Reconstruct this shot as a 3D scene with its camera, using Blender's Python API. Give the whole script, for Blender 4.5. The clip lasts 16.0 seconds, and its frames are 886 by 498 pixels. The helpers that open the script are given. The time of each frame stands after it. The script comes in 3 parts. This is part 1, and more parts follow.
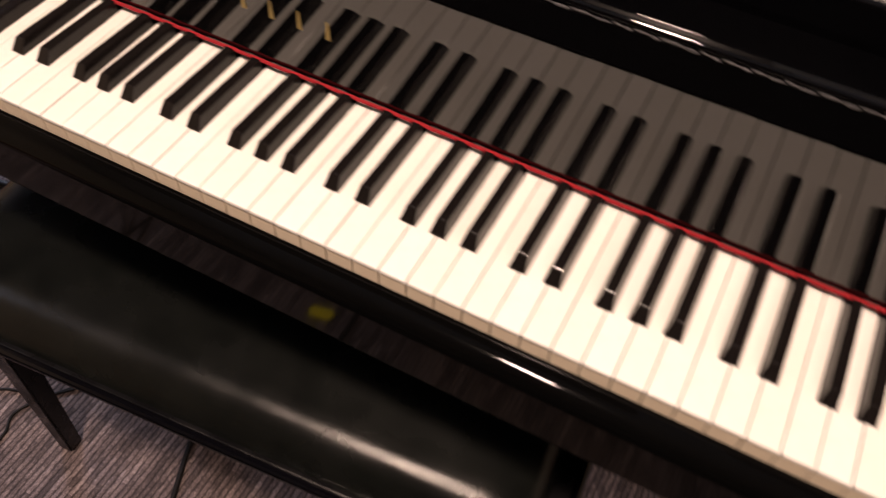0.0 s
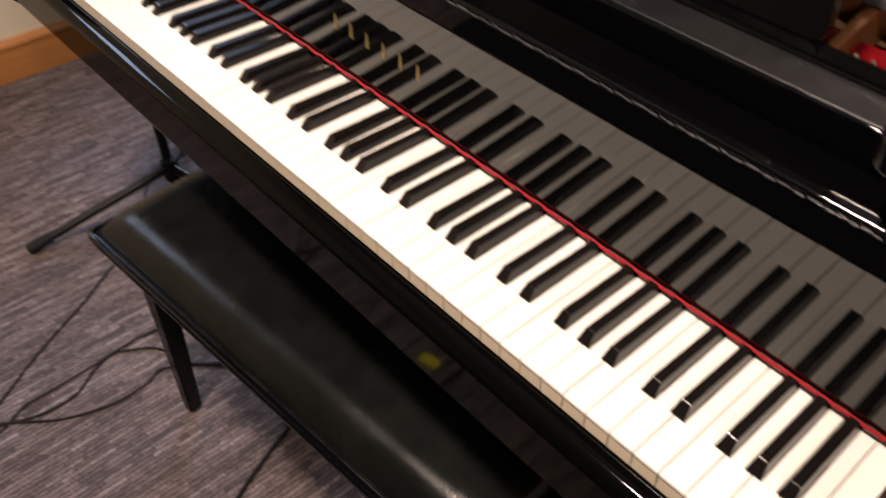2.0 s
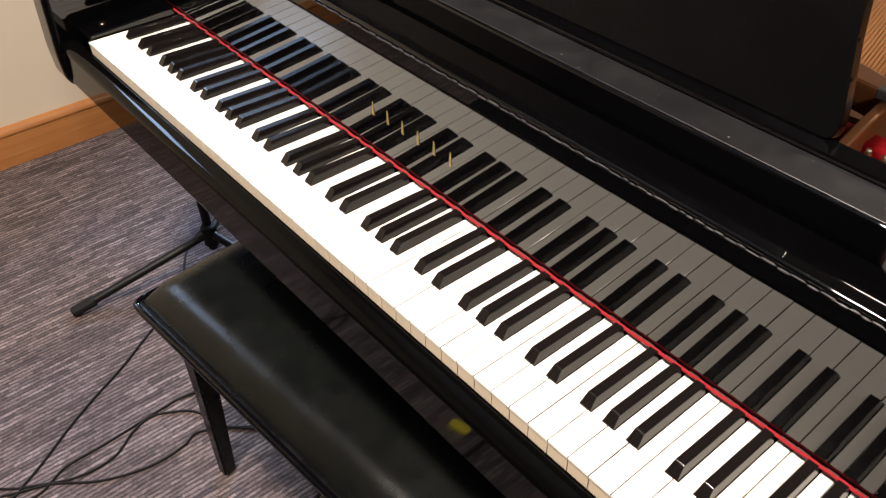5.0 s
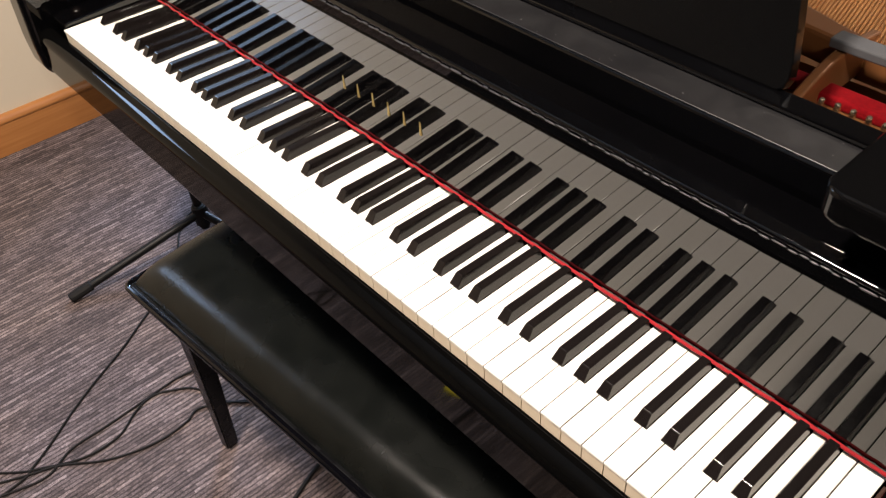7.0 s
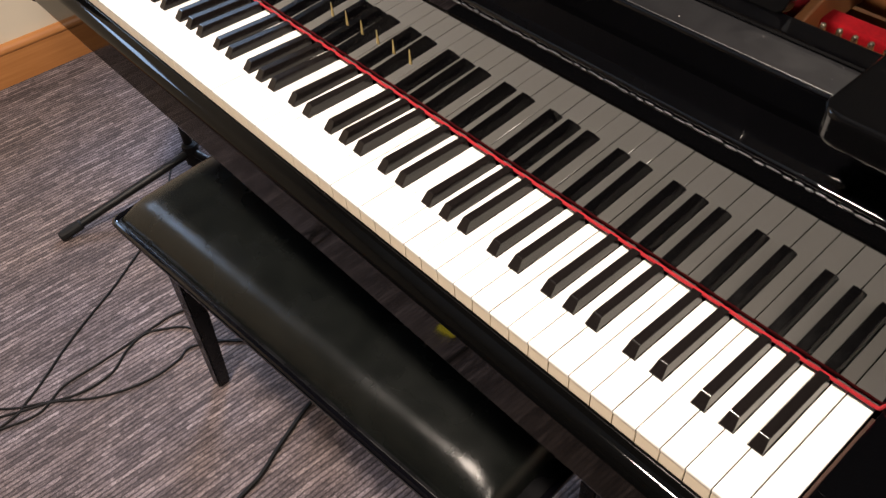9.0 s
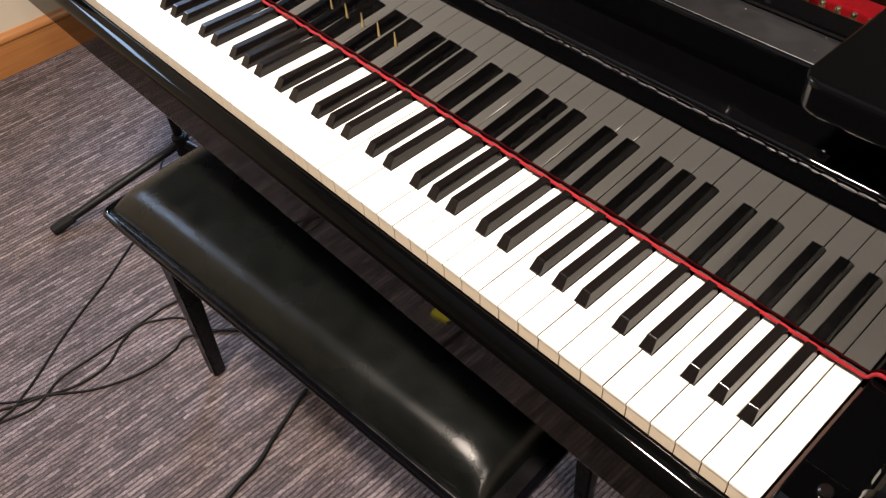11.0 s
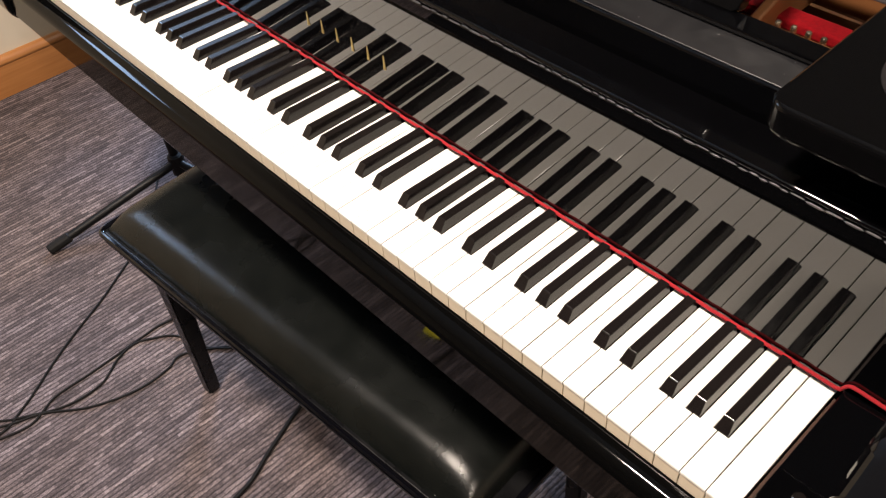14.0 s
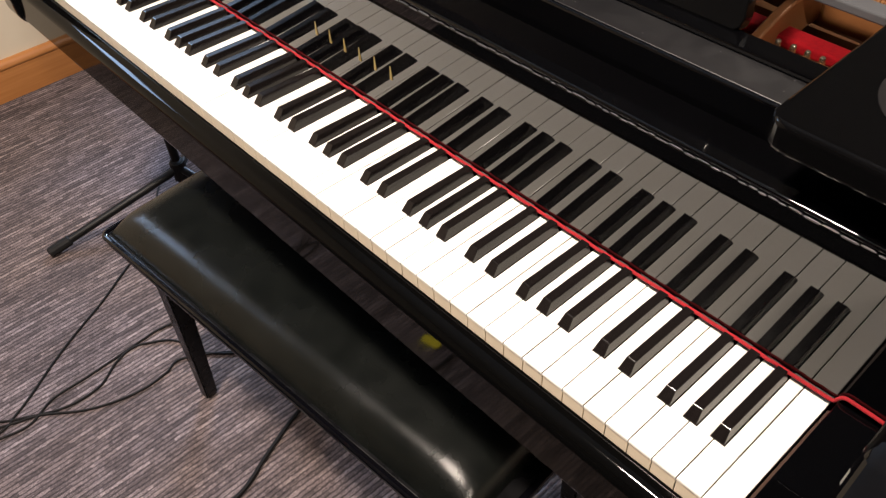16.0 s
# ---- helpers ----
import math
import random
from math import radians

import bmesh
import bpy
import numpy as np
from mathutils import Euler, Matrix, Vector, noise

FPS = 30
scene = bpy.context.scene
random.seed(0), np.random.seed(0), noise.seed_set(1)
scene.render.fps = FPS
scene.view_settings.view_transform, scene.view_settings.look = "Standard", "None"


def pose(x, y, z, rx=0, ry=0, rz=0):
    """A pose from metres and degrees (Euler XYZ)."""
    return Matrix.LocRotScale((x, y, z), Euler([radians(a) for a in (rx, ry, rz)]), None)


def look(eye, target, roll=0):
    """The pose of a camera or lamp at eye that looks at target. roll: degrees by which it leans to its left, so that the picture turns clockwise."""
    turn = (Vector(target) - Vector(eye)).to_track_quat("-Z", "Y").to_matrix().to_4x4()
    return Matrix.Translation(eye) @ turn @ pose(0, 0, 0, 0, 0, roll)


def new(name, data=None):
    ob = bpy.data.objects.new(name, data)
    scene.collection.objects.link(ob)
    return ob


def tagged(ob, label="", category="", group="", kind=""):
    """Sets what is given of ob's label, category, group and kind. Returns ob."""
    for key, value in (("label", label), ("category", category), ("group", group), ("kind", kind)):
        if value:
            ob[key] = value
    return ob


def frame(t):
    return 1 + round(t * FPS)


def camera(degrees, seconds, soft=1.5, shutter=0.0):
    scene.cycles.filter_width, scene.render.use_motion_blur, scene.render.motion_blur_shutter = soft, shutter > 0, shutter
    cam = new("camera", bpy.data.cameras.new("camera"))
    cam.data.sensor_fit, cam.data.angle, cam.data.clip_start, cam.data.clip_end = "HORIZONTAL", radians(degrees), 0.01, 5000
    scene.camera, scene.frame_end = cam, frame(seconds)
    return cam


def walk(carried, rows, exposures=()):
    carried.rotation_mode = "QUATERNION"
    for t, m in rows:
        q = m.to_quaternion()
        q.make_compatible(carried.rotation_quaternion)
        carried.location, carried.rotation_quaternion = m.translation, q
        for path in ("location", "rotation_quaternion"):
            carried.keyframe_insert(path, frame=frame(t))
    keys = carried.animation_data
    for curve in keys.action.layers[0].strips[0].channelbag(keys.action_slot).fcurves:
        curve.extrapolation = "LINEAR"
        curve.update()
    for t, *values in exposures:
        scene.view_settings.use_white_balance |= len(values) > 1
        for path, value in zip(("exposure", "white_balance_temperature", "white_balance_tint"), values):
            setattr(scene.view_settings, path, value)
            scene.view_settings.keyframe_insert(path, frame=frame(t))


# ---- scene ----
cam = camera(55.0, 16.0, soft=1.25, shutter=0.8)
PATH = [
    (0, (0.9974, -0.3277, 1.2487), (0.6028, 0.5695, 0.0000), 4.67),
    (0.5, (1.0661, -0.3586, 1.2582), (0.6834, 0.5612, 0.0000), 1.76),
    (1, (1.1189, -0.3446, 1.2737), (0.6489, 0.6133, 0.0000), 3.95),
    (1.5, (1.2032, -0.3432, 1.2702), (0.4850, 0.5661, 0.0000), 2.65),
    (2, (1.2445, -0.3507, 1.2817), (0.2693, 0.5635, 0.0000), 1.55),
    (2.5, (1.2456, -0.3533, 1.3081), (0.1412, 0.5961, 0.0000), 1.25),
    (3, (1.2458, -0.3650, 1.3184), (0.0801, 0.6619, 0.0000), 3.24),
    (3.5, (1.2379, -0.3656, 1.3187), (0.0510, 0.7113, 0.0000), 3.24),
    (4, (1.2348, -0.3562, 1.3181), (0.0466, 0.7119, 0.0000), 2.21),
    (6.3, (1.2853, -0.3627, 1.3415), (0.1218, 0.5993, 0.0000), -2.58),
    (6.5, (1.2873, -0.3542, 1.3407), (0.1371, 0.6043, 0.0000), -3.03),
    (7, (1.2842, -0.3468, 1.3400), (0.1583, 0.5982, 0.0000), -3.16),
    (7.5, (1.2781, -0.3394, 1.3273), (0.2096, 0.5640, 0.0000), -2.59),
    (8, (1.2740, -0.3330, 1.3216), (0.2734, 0.5261, 0.0000), -2.42),
    (8.5, (1.2809, -0.3366, 1.3210), (0.2899, 0.5104, 0.0000), -2.35),
    (9, (1.2898, -0.3412, 1.3163), (0.3096, 0.4813, 0.0000), -2.78),
    (9.5, (1.2957, -0.3408, 1.3096), (0.3399, 0.4616, 0.0000), -3.11),
    (12, (1.2991, -0.3399, 1.3131), (0.3527, 0.4657, 0.0000), -4.05),
    (12.5, (1.2950, -0.3363, 1.3112), (0.3577, 0.4727, 0.0000), -3.70),
    (13, (1.2949, -0.3317, 1.3053), (0.3737, 0.4697, 0.0000), -3.25),
    (13.5, (1.3038, -0.3381, 1.3264), (0.3445, 0.4985, 0.0000), -3.29),
    (14, (1.3167, -0.3436, 1.3274), (0.3259, 0.5101, 0.0000), -3.74),
    (14.5, (1.3246, -0.3540, 1.3285), (0.3226, 0.5039, 0.0000), -3.19),
    (15, (1.3255, -0.3614, 1.3306), (0.3239, 0.5073, 0.0000), -2.24),
    (15.5, (1.3243, -0.3618, 1.3317), (0.3157, 0.5238, 0.0000), -1.99),
    (16, (1.3212, -0.3583, 1.3338), (0.3041, 0.5346, 0.0000), -2.24),
]
EXPOSURES = [(0, -0.88, 7550, 28), (1.0, -0.88, 7550, 28), (1.6, -0.78, 7350, 25), (2.2, -0.5, 6800, 17), (2.8, -0.18, 6500, 12), (3.3, -0.1, 6500, 12), (16, -0.1, 6500, 12)]
walk(cam, [(t, look(eye, target, roll)) for t, eye, target, roll in PATH], EXPOSURES)

# ---- light: warm ceiling lamp, two added warm fills, cool daylight from a window in the wall beyond the bass end ----
world = bpy.data.worlds.new("world")
scene.world = world
world.use_nodes = True
wn = world.node_tree.nodes
sky = wn.new("ShaderNodeTexSky")
sky.sky_type, sky.sun_disc = "NISHITA", False
sky.sun_elevation, sky.sun_rotation = radians(32), radians(200)
world.node_tree.links.new(sky.outputs[0], wn["Background"].inputs[0])
wn["Background"].inputs[1].default_value = 0.1


def lamp(name, m, power, size, colour, shape="DISK", size_y=0.0):
    data = bpy.data.lights.new(name, "AREA")
    data.energy, data.color, data.shape, data.size = power, colour, shape, size
    if size_y:
        data.size_y = size_y
    ob = new(name, data)
    ob.matrix_world = m
    return ob


WARM = (1.0, 0.86, 0.72)
COOL = (0.50, 0.70, 1.0)
CEIL = 2.62
# first is the ceiling lamp; the other two are added fill lights
for lx, ly, lp in ((0.73, -0.62, 112), (2.75, -0.75, 60), (1.35, 2.2, 38)):
    lamp("ceiling_lamp", pose(lx, ly, CEIL), lp, 0.2, WARM)
lamp("window_light", pose(-1.02, 1.25, 1.10, 0, -90, 0), 88, 0.50, COOL, "RECTANGLE", 0.80)
lamp("window_light", pose(-1.02, -0.46, 1.52, 0, -90, 0), 11, 0.24, COOL, "RECTANGLE", 0.54)


# ---- materials ----
def material(name, colour, rough=0.5, metal=0.0, ior=1.5):
    m = bpy.data.materials.new(name)
    m.use_nodes = True
    b = m.node_tree.nodes["Principled BSDF"]
    b.inputs["Base Color"].default_value = (*colour, 1)
    b.inputs["Roughness"].default_value, b.inputs["Metallic"].default_value = rough, metal
    b.inputs["IOR"].default_value = ior
    return m


def node(m, kind, **values):
    n = m.node_tree.nodes.new(kind)
    for key, v in values.items():
        n.inputs[key.replace("_", " ")].default_value = v
    return n


def link(m, a, b):
    m.node_tree.links.new(a, b)


def shader(m):
    return m.node_tree.nodes["Principled BSDF"]


def coords(m, scale=(1, 1, 1), turn=0.0):
    c = node(m, "ShaderNodeTexCoord")
    s = node(m, "ShaderNodeMapping")
    s.inputs["Scale"].default_value = scale
    s.inputs["Rotation"].default_value = (0, 0, radians(turn))
    link(m, c.outputs["Object"], s.inputs["Vector"])
    return s.outputs[0]


def grain(m, at, size, detail=3.0, rough=0.55):
    n = node(m, "ShaderNodeTexNoise", Scale=size, Detail=detail, Roughness=rough)
    link(m, at, n.inputs["Vector"])
    return n.outputs["Fac"]


def ramp(m, value, *stops):
    r = node(m, "ShaderNodeValToRGB")
    e = r.color_ramp.elements
    while len(e) < len(stops):
        e.new(0.5)
    for k, (pos, col) in zip(e, stops):
        k.position, k.color = pos, (*col, 1) if len(col) == 3 else (col[0], col[0], col[0], 1)
    link(m, value, r.inputs[0])
    return r.outputs[0]


def bumped(m, value, strength, distance):
    b = node(m, "ShaderNodeBump", Strength=strength, Distance=distance)
    link(m, value, b.inputs["Height"])
    link(m, b.outputs[0], shader(m).inputs["Normal"])


def mixed(m, fac, a, b, mode="MIX"):
    n = node(m, "ShaderNodeMix")
    n.data_type, n.blend_type = "RGBA", mode
    if isinstance(fac, float):
        n.inputs[0].default_value = fac
    else:
        link(m, fac, n.inputs[0])
    for k, v in ((6, a), (7, b)):
        if isinstance(v, tuple):
            n.inputs[k].default_value = (*v, 1)
        else:
            link(m, v, n.inputs[k])
    return n.outputs[2]


def maths(m, op, a, b=None):
    n = node(m, "ShaderNodeMath")
    n.operation = op
    for k, v in ((0, a), (1, b)):
        if v is None:
            continue
        if isinstance(v, (int, float)):
            n.inputs[k].default_value = v
        else:
            link(m, v, n.inputs[k])
    return n.outputs[0]


# black piano lacquer: near mirror, with faint dust and hairline scratches
LACQUER = material("black lacquer", (0.004, 0.004, 0.0045), 0.04, ior=1.55)
at = coords(LACQUER)
link(LACQUER, ramp(LACQUER, grain(LACQUER, at, 9, 6), (0.35, (0.012,)), (0.8, (0.035,))), shader(LACQUER).inputs["Roughness"])
dust = ramp(LACQUER, grain(LACQUER, at, 900, 2), (0.72, (0.0012, 0.0012, 0.0015)), (0.82, (0.008, 0.0075, 0.007)))
link(LACQUER, dust, shader(LACQUER).inputs["Base Color"])

# key slip lacquer, a little dull: reflection weakened to imitate a shaded floor before it
DIMMED = material("dimmed black lacquer", (0.0015, 0.0015, 0.0015), 0.07, ior=1.21)
at = coords(DIMMED)
link(DIMMED, ramp(DIMMED, grain(DIMMED, at, 12, 6), (0.35, (0.045,)), (0.8, (0.085,))), shader(DIMMED).inputs["Roughness"])

# dusty satin black of the shelf top
SATIN = material("dusty satin black", (0.02, 0.02, 0.022), 0.42)
at = coords(SATIN)
motes = node(SATIN, "ShaderNodeTexVoronoi", Scale=140.0)
link(SATIN, at, motes.inputs["Vector"])
spots = maths(SATIN, "MULTIPLY", maths(SATIN, "LESS_THAN", motes.outputs["Distance"], 0.085), maths(SATIN, "GREATER_THAN", grain(SATIN, at, 60, 2), 0.56))
film = mixed(SATIN, ramp(SATIN, grain(SATIN, at, 14, 6, 0.7), (0.3, (0.0,)), (0.75, (1.0,))), (0.0055, 0.0055, 0.0065), (0.0120, 0.0117, 0.0125))
link(SATIN, mixed(SATIN, spots, film, (0.22, 0.21, 0.20)), shader(SATIN).inputs["Base Color"])
link(SATIN, ramp(SATIN, grain(SATIN, at, 40, 4), (0.3, (0.36,)), (0.7, (0.55,))), shader(SATIN).inputs["Roughness"])

IVORY = material("white key plastic", (0.82, 0.80, 0.76), 0.22)
oi = node(IVORY, "ShaderNodeObjectInfo")
tint = ramp(IVORY, oi.outputs["Random"], (0.0, (0.80, 0.78, 0.73)), (1.0, (0.84, 0.82, 0.78)))
at = coords(IVORY)
link(IVORY, mixed(IVORY, ramp(IVORY, grain(IVORY, at, 60, 5), (0.45, (0.0,)), (0.8, (0.25,))), tint, (0.70, 0.66, 0.58)), shader(IVORY).inputs["Base Color"])
FRONT = material("cream key front", (0.72, 0.62, 0.48), 0.35)
at = coords(FRONT)
link(FRONT, mixed(FRONT, grain(FRONT, at, 45, 4), (0.74, 0.64, 0.50), (0.66, 0.55, 0.41)), shader(FRONT).inputs["Base Color"])
KEYWOOD = material("aged spruce key wood", (0.13, 0.095, 0.07), 0.7)
UMBER = material("dark brown stained wood", (0.045, 0.022, 0.016), 0.5)
at = coords(UMBER, (40, 2, 40))
link(UMBER, mixed(UMBER, grain(UMBER, at, 4, 4), (0.055, 0.027, 0.020), (0.028, 0.014, 0.011)), shader(UMBER).inputs["Base Color"])
# white key sides coloured dark to paint in the shade of the gaps
GAPSHADE = material("key side with painted gap shade", (0.03, 0.029, 0.029), 0.7)
EBONY = material("black key", (0.0070, 0.0056, 0.0054), 0.2)
shader(EBONY).inputs["Specular IOR Level"].default_value = 0.36
at = coords(EBONY)
link(EBONY, ramp(EBONY, grain(EBONY, at, 120, 4), (0.3, (0.13,)), (0.8, (0.21,))), shader(EBONY).inputs["Roughness"])
RED = material("red wool felt", (0.55, 0.012, 0.02), 0.95)
at = coords(RED)
link(RED, mixed(RED, grain(RED, at, 700, 3), (0.33, 0.006, 0.012), (0.20, 0.003, 0.006)), shader(RED).inputs["Base Color"])
bumped(RED, grain(RED, at, 900, 2), 0.7, 0.001)
DARKRED = material("deep red felt", (0.26, 0.004, 0.008), 0.95)
shader(DARKRED).inputs["Specular IOR Level"].default_value = 0.1
at = coords(DARKRED)
link(DARKRED, mixed(DARKRED, grain(DARKRED, at, 300, 3), (0.22, 0.003, 0.006), (0.08, 0.001, 0.003)), shader(DARKRED).inputs["Base Color"])
bumped(DARKRED, grain(DARKRED, at, 700, 2), 0.6, 0.001)
NICKEL = material("worn nickel", (0.115, 0.115, 0.12), 0.5, 1.0)
at = coords(NICKEL)
link(NICKEL, ramp(NICKEL, grain(NICKEL, at, 60, 4), (0.3, (0.42,)), (0.8, (0.7,))), shader(NICKEL).inputs["Roughness"])
BRASS = material("gold emblem", (0.34, 0.25, 0.09), 0.4, 0.5)
BRONZE = material("bronze painted iron", (0.42, 0.19, 0.07), 0.36, 0.35)
at = coords(BRONZE)
link(BRONZE, mixed(BRONZE, grain(BRONZE, at, 30, 5), (0.24, 0.10, 0.036), (0.17, 0.068, 0.024)), shader(BRONZE).inputs["Base Color"])
bumped(BRONZE, grain(BRONZE, at, 500, 2), 0.15, 0.001)
COPPER = material("copper wound string", (0.50, 0.25, 0.10), 0.38, 1.0)
SPRUCE = material("varnished soundboard", (0.34, 0.165, 0.058), 0.35)
STEEL = material("dull steel pin", (0.60, 0.50, 0.38), 0.26, 1.0)
GREYBAR = material("grey painted rail", (0.065, 0.068, 0.075), 0.4)
INSIDE = material("dark inner wood", (0.03, 0.018, 0.012), 0.6)

DESK = material("dull black desk finish", (0.0022, 0.0022, 0.0024), 0.22)
shader(DESK).inputs["Specular IOR Level"].default_value = 0.10
at = coords(DESK)
link(DESK, ramp(DESK, grain(DESK, at, 16, 5), (0.3, (0.14,)), (0.8, (0.34,))), shader(DESK).inputs["Roughness"])

LEATHER = material("black bench vinyl", (0.014, 0.015, 0.014), 0.36)
at = coords(LEATHER)
folds = grain(LEATHER, at, 26, 6, 0.6)
link(LEATHER, mixed(LEATHER, ramp(LEATHER, folds, (0.3, (0.0,)), (0.75, (1.0,))), (0.0026, 0.0032, 0.0030), (0.0054, 0.0062, 0.0056)), shader(LEATHER).inputs["Base Color"])
link(LEATHER, ramp(LEATHER, grain(LEATHER, at, 11, 5), (0.3, (0.19,)), (0.75, (0.33,))), shader(LEATHER).inputs["Roughness"])
shader(LEATHER).inputs["Specular IOR Level"].default_value = 0.37
pores = node(LEATHER, "ShaderNodeTexVoronoi", Scale=760.0)
link(LEATHER, at, pores.inputs["Vector"])
both = node(LEATHER, "ShaderNodeMath")
both.operation = "ADD"
link(LEATHER, pores.outputs["Distance"], both.inputs[0])
link(LEATHER, grain(LEATHER, at, 60, 5), both.inputs[1])
bumped(LEATHER, both.outputs[0], 0.20, 0.0007)
PIPING = material("glossy black piping", (0.002, 0.002, 0.003), 0.08)
LEGPAINT = material("satin black leg paint", (0.003, 0.003, 0.0035), 0.28)
shader(LEGPAINT).inputs["Specular IOR Level"].default_value = 0.22
at = coords(LEGPAINT)
link(LEGPAINT, ramp(LEGPAINT, grain(LEGPAINT, at, 25, 5), (0.3, (0.2,)), (0.8, (0.45,))), shader(LEGPAINT).inputs["Roughness"])
RUBBER = material("black rubber", (0.005, 0.005, 0.0055), 0.65)
shader(RUBBER).inputs["Specular IOR Level"].default_value = 0.25
TUBE = material("black powder coated tube", (0.004, 0.004, 0.0045), 0.42)
shader(TUBE).inputs["Specular IOR Level"].default_value = 0.22
CABLE = material("black cable jacket", (0.005, 0.0045, 0.005), 0.6)
shader(CABLE).inputs["Specular IOR Level"].default_value = 0.2
YELLOW = material("yellow plastic", (0.80, 0.68, 0.03), 0.4)
PLASTIC = material("black moulded plastic", (0.0018, 0.0018, 0.002), 0.12)
at = coords(PLASTIC)
link(PLASTIC, ramp(PLASTIC, grain(PLASTIC, at, 18, 5), (0.3, (0.05,)), (0.8, (0.12,))), shader(PLASTIC).inputs["Roughness"])
shader(PLASTIC).inputs["Specular IOR Level"].default_value = 0.18
GREYPLASTIC = material("grey matt plastic", (0.0065, 0.0058, 0.0062), 0.6)
shader(GREYPLASTIC).inputs["Specular IOR Level"].default_value = 0.12

PAINT = material("beige wall paint", (0.60, 0.53, 0.42), 0.7)
at = coords(PAINT)
link(PAINT, mixed(PAINT, grain(PAINT, at, 2.5, 4), (0.62, 0.55, 0.44), (0.57, 0.50, 0.39)), shader(PAINT).inputs["Base Color"])
bumped(PAINT, grain(PAINT, at, 260, 3), 0.12, 0.001)
# unseen south wall is made dark so the lacquer mirrors little light
DARKWALL = material("dark brown reflection wall", (0.022, 0.019, 0.018), 0.7)
CEILING = material("white ceiling paint", (0.46, 0.445, 0.42), 0.8)
at = coords(CEILING)
bumped(CEILING, grain(CEILING, at, 150, 3), 0.2, 0.001)
OAK = material("orange stained oak", (0.40, 0.17, 0.05), 0.38)
at = coords(OAK, (30, 1.2, 30))
link(OAK, ramp(OAK, grain(OAK, at, 3, 6, 0.65), (0.25, (0.33, 0.125, 0.034)), (0.75, (0.47, 0.21, 0.068))), shader(OAK).inputs["Base Color"])
bumped(OAK, grain(OAK, at, 6, 4), 0.15, 0.001)

# carpet: short broken stripes in four tones, running across the tiles
CARPET = material("striped loop carpet", (0.12, 0.1, 0.1), 0.95)
SLANT = 0.0


def dashes(m, pitch, length, seed):
    """Rows of loops of the given pitch, each broken at random into dashes of about that length."""
    wob = grain(m, coords(m, (3, 3, 3)), 1.0, 2.0)
    jag = grain(m, coords(m, (1, 0.6, 1), SLANT), 150, 2.0, 0.6)
    sep = node(m, "ShaderNodeSeparateXYZ")
    link(m, coords(m, (1, 1, 1), SLANT), sep.inputs[0])
    across = maths(m, "ADD", maths(m, "DIVIDE", sep.outputs[0], pitch), maths(m, "ADD", maths(m, "MULTIPLY", wob, 1.2), maths(m, "MULTIPLY", jag, 0.55)))
    row = maths(m, "FLOOR", across)
    first = node(m, "ShaderNodeTexWhiteNoise")
    first.noise_dimensions = "1D"
    link(m, maths(m, "ADD", row, seed), first.inputs["W"])
    along = maths(m, "ADD", maths(m, "DIVIDE", sep.outputs[1], length), maths(m, "MULTIPLY", first.outputs["Value"], 37.0))
    cell = node(m, "ShaderNodeCombineXYZ")
    link(m, row, cell.inputs[0])
    link(m, maths(m, "FLOOR", along), cell.inputs[1])
    cell.inputs[2].default_value = seed
    second = node(m, "ShaderNodeTexWhiteNoise")
    second.noise_dimensions = "3D"
    link(m, cell.outputs[0], second.inputs["Vector"])
    return second.outputs["Value"], maths(m, "PINGPONG", across, 0.5), first.outputs["Value"]


value, ridge, own = dashes(CARPET, 0.0094, 0.048, 1.0)
fine, thread, each = dashes(CARPET, 0.0037, 0.011, 5.0)
speck = grain(CARPET, coords(CARPET, (1, 0.45, 1), SLANT), 520, 3.0, 0.75)
patch = grain(CARPET, coords(CARPET, (2.2, 1.6, 1), SLANT), 1.0, 3.0, 0.5)
tone = maths(CARPET, "ADD", maths(CARPET, "MULTIPLY", value, 0.22), maths(CARPET, "MULTIPLY", own, 0.12))
tone = maths(CARPET, "ADD", tone, maths(CARPET, "MULTIPLY", fine, 0.15))
mix = maths(CARPET, "ADD", tone, maths(CARPET, "MULTIPLY", speck, 0.76))
base = ramp(CARPET, mix, (0.32, (0.024, 0.0195, 0.0205)), (0.55, (0.064, 0.0535, 0.0535)), (0.74, (0.142, 0.122, 0.120)), (0.95, (0.300, 0.270, 0.262)))
# warm and cool patches: the tint of lamp and daylight painted into the colour
light_hue = ramp(CARPET, patch, (0.35, (1.18, 1.00, 0.90)), (0.65, (1.04, 0.97, 1.06)))
# shade in the grooves between loop rows, painted into the colour
groove_shade = ramp(CARPET, ridge, (0.05, (0.30,)), (0.26, (1.16,)))
link(CARPET, mixed(CARPET, 1.0, mixed(CARPET, 1.0, base, groove_shade, "MULTIPLY"), light_hue, "MULTIPLY"), shader(CARPET).inputs["Base Color"])
bumped(CARPET, maths(CARPET, "ADD", ridge, maths(CARPET, "MULTIPLY", speck, 0.5)), 0.7, 0.003)


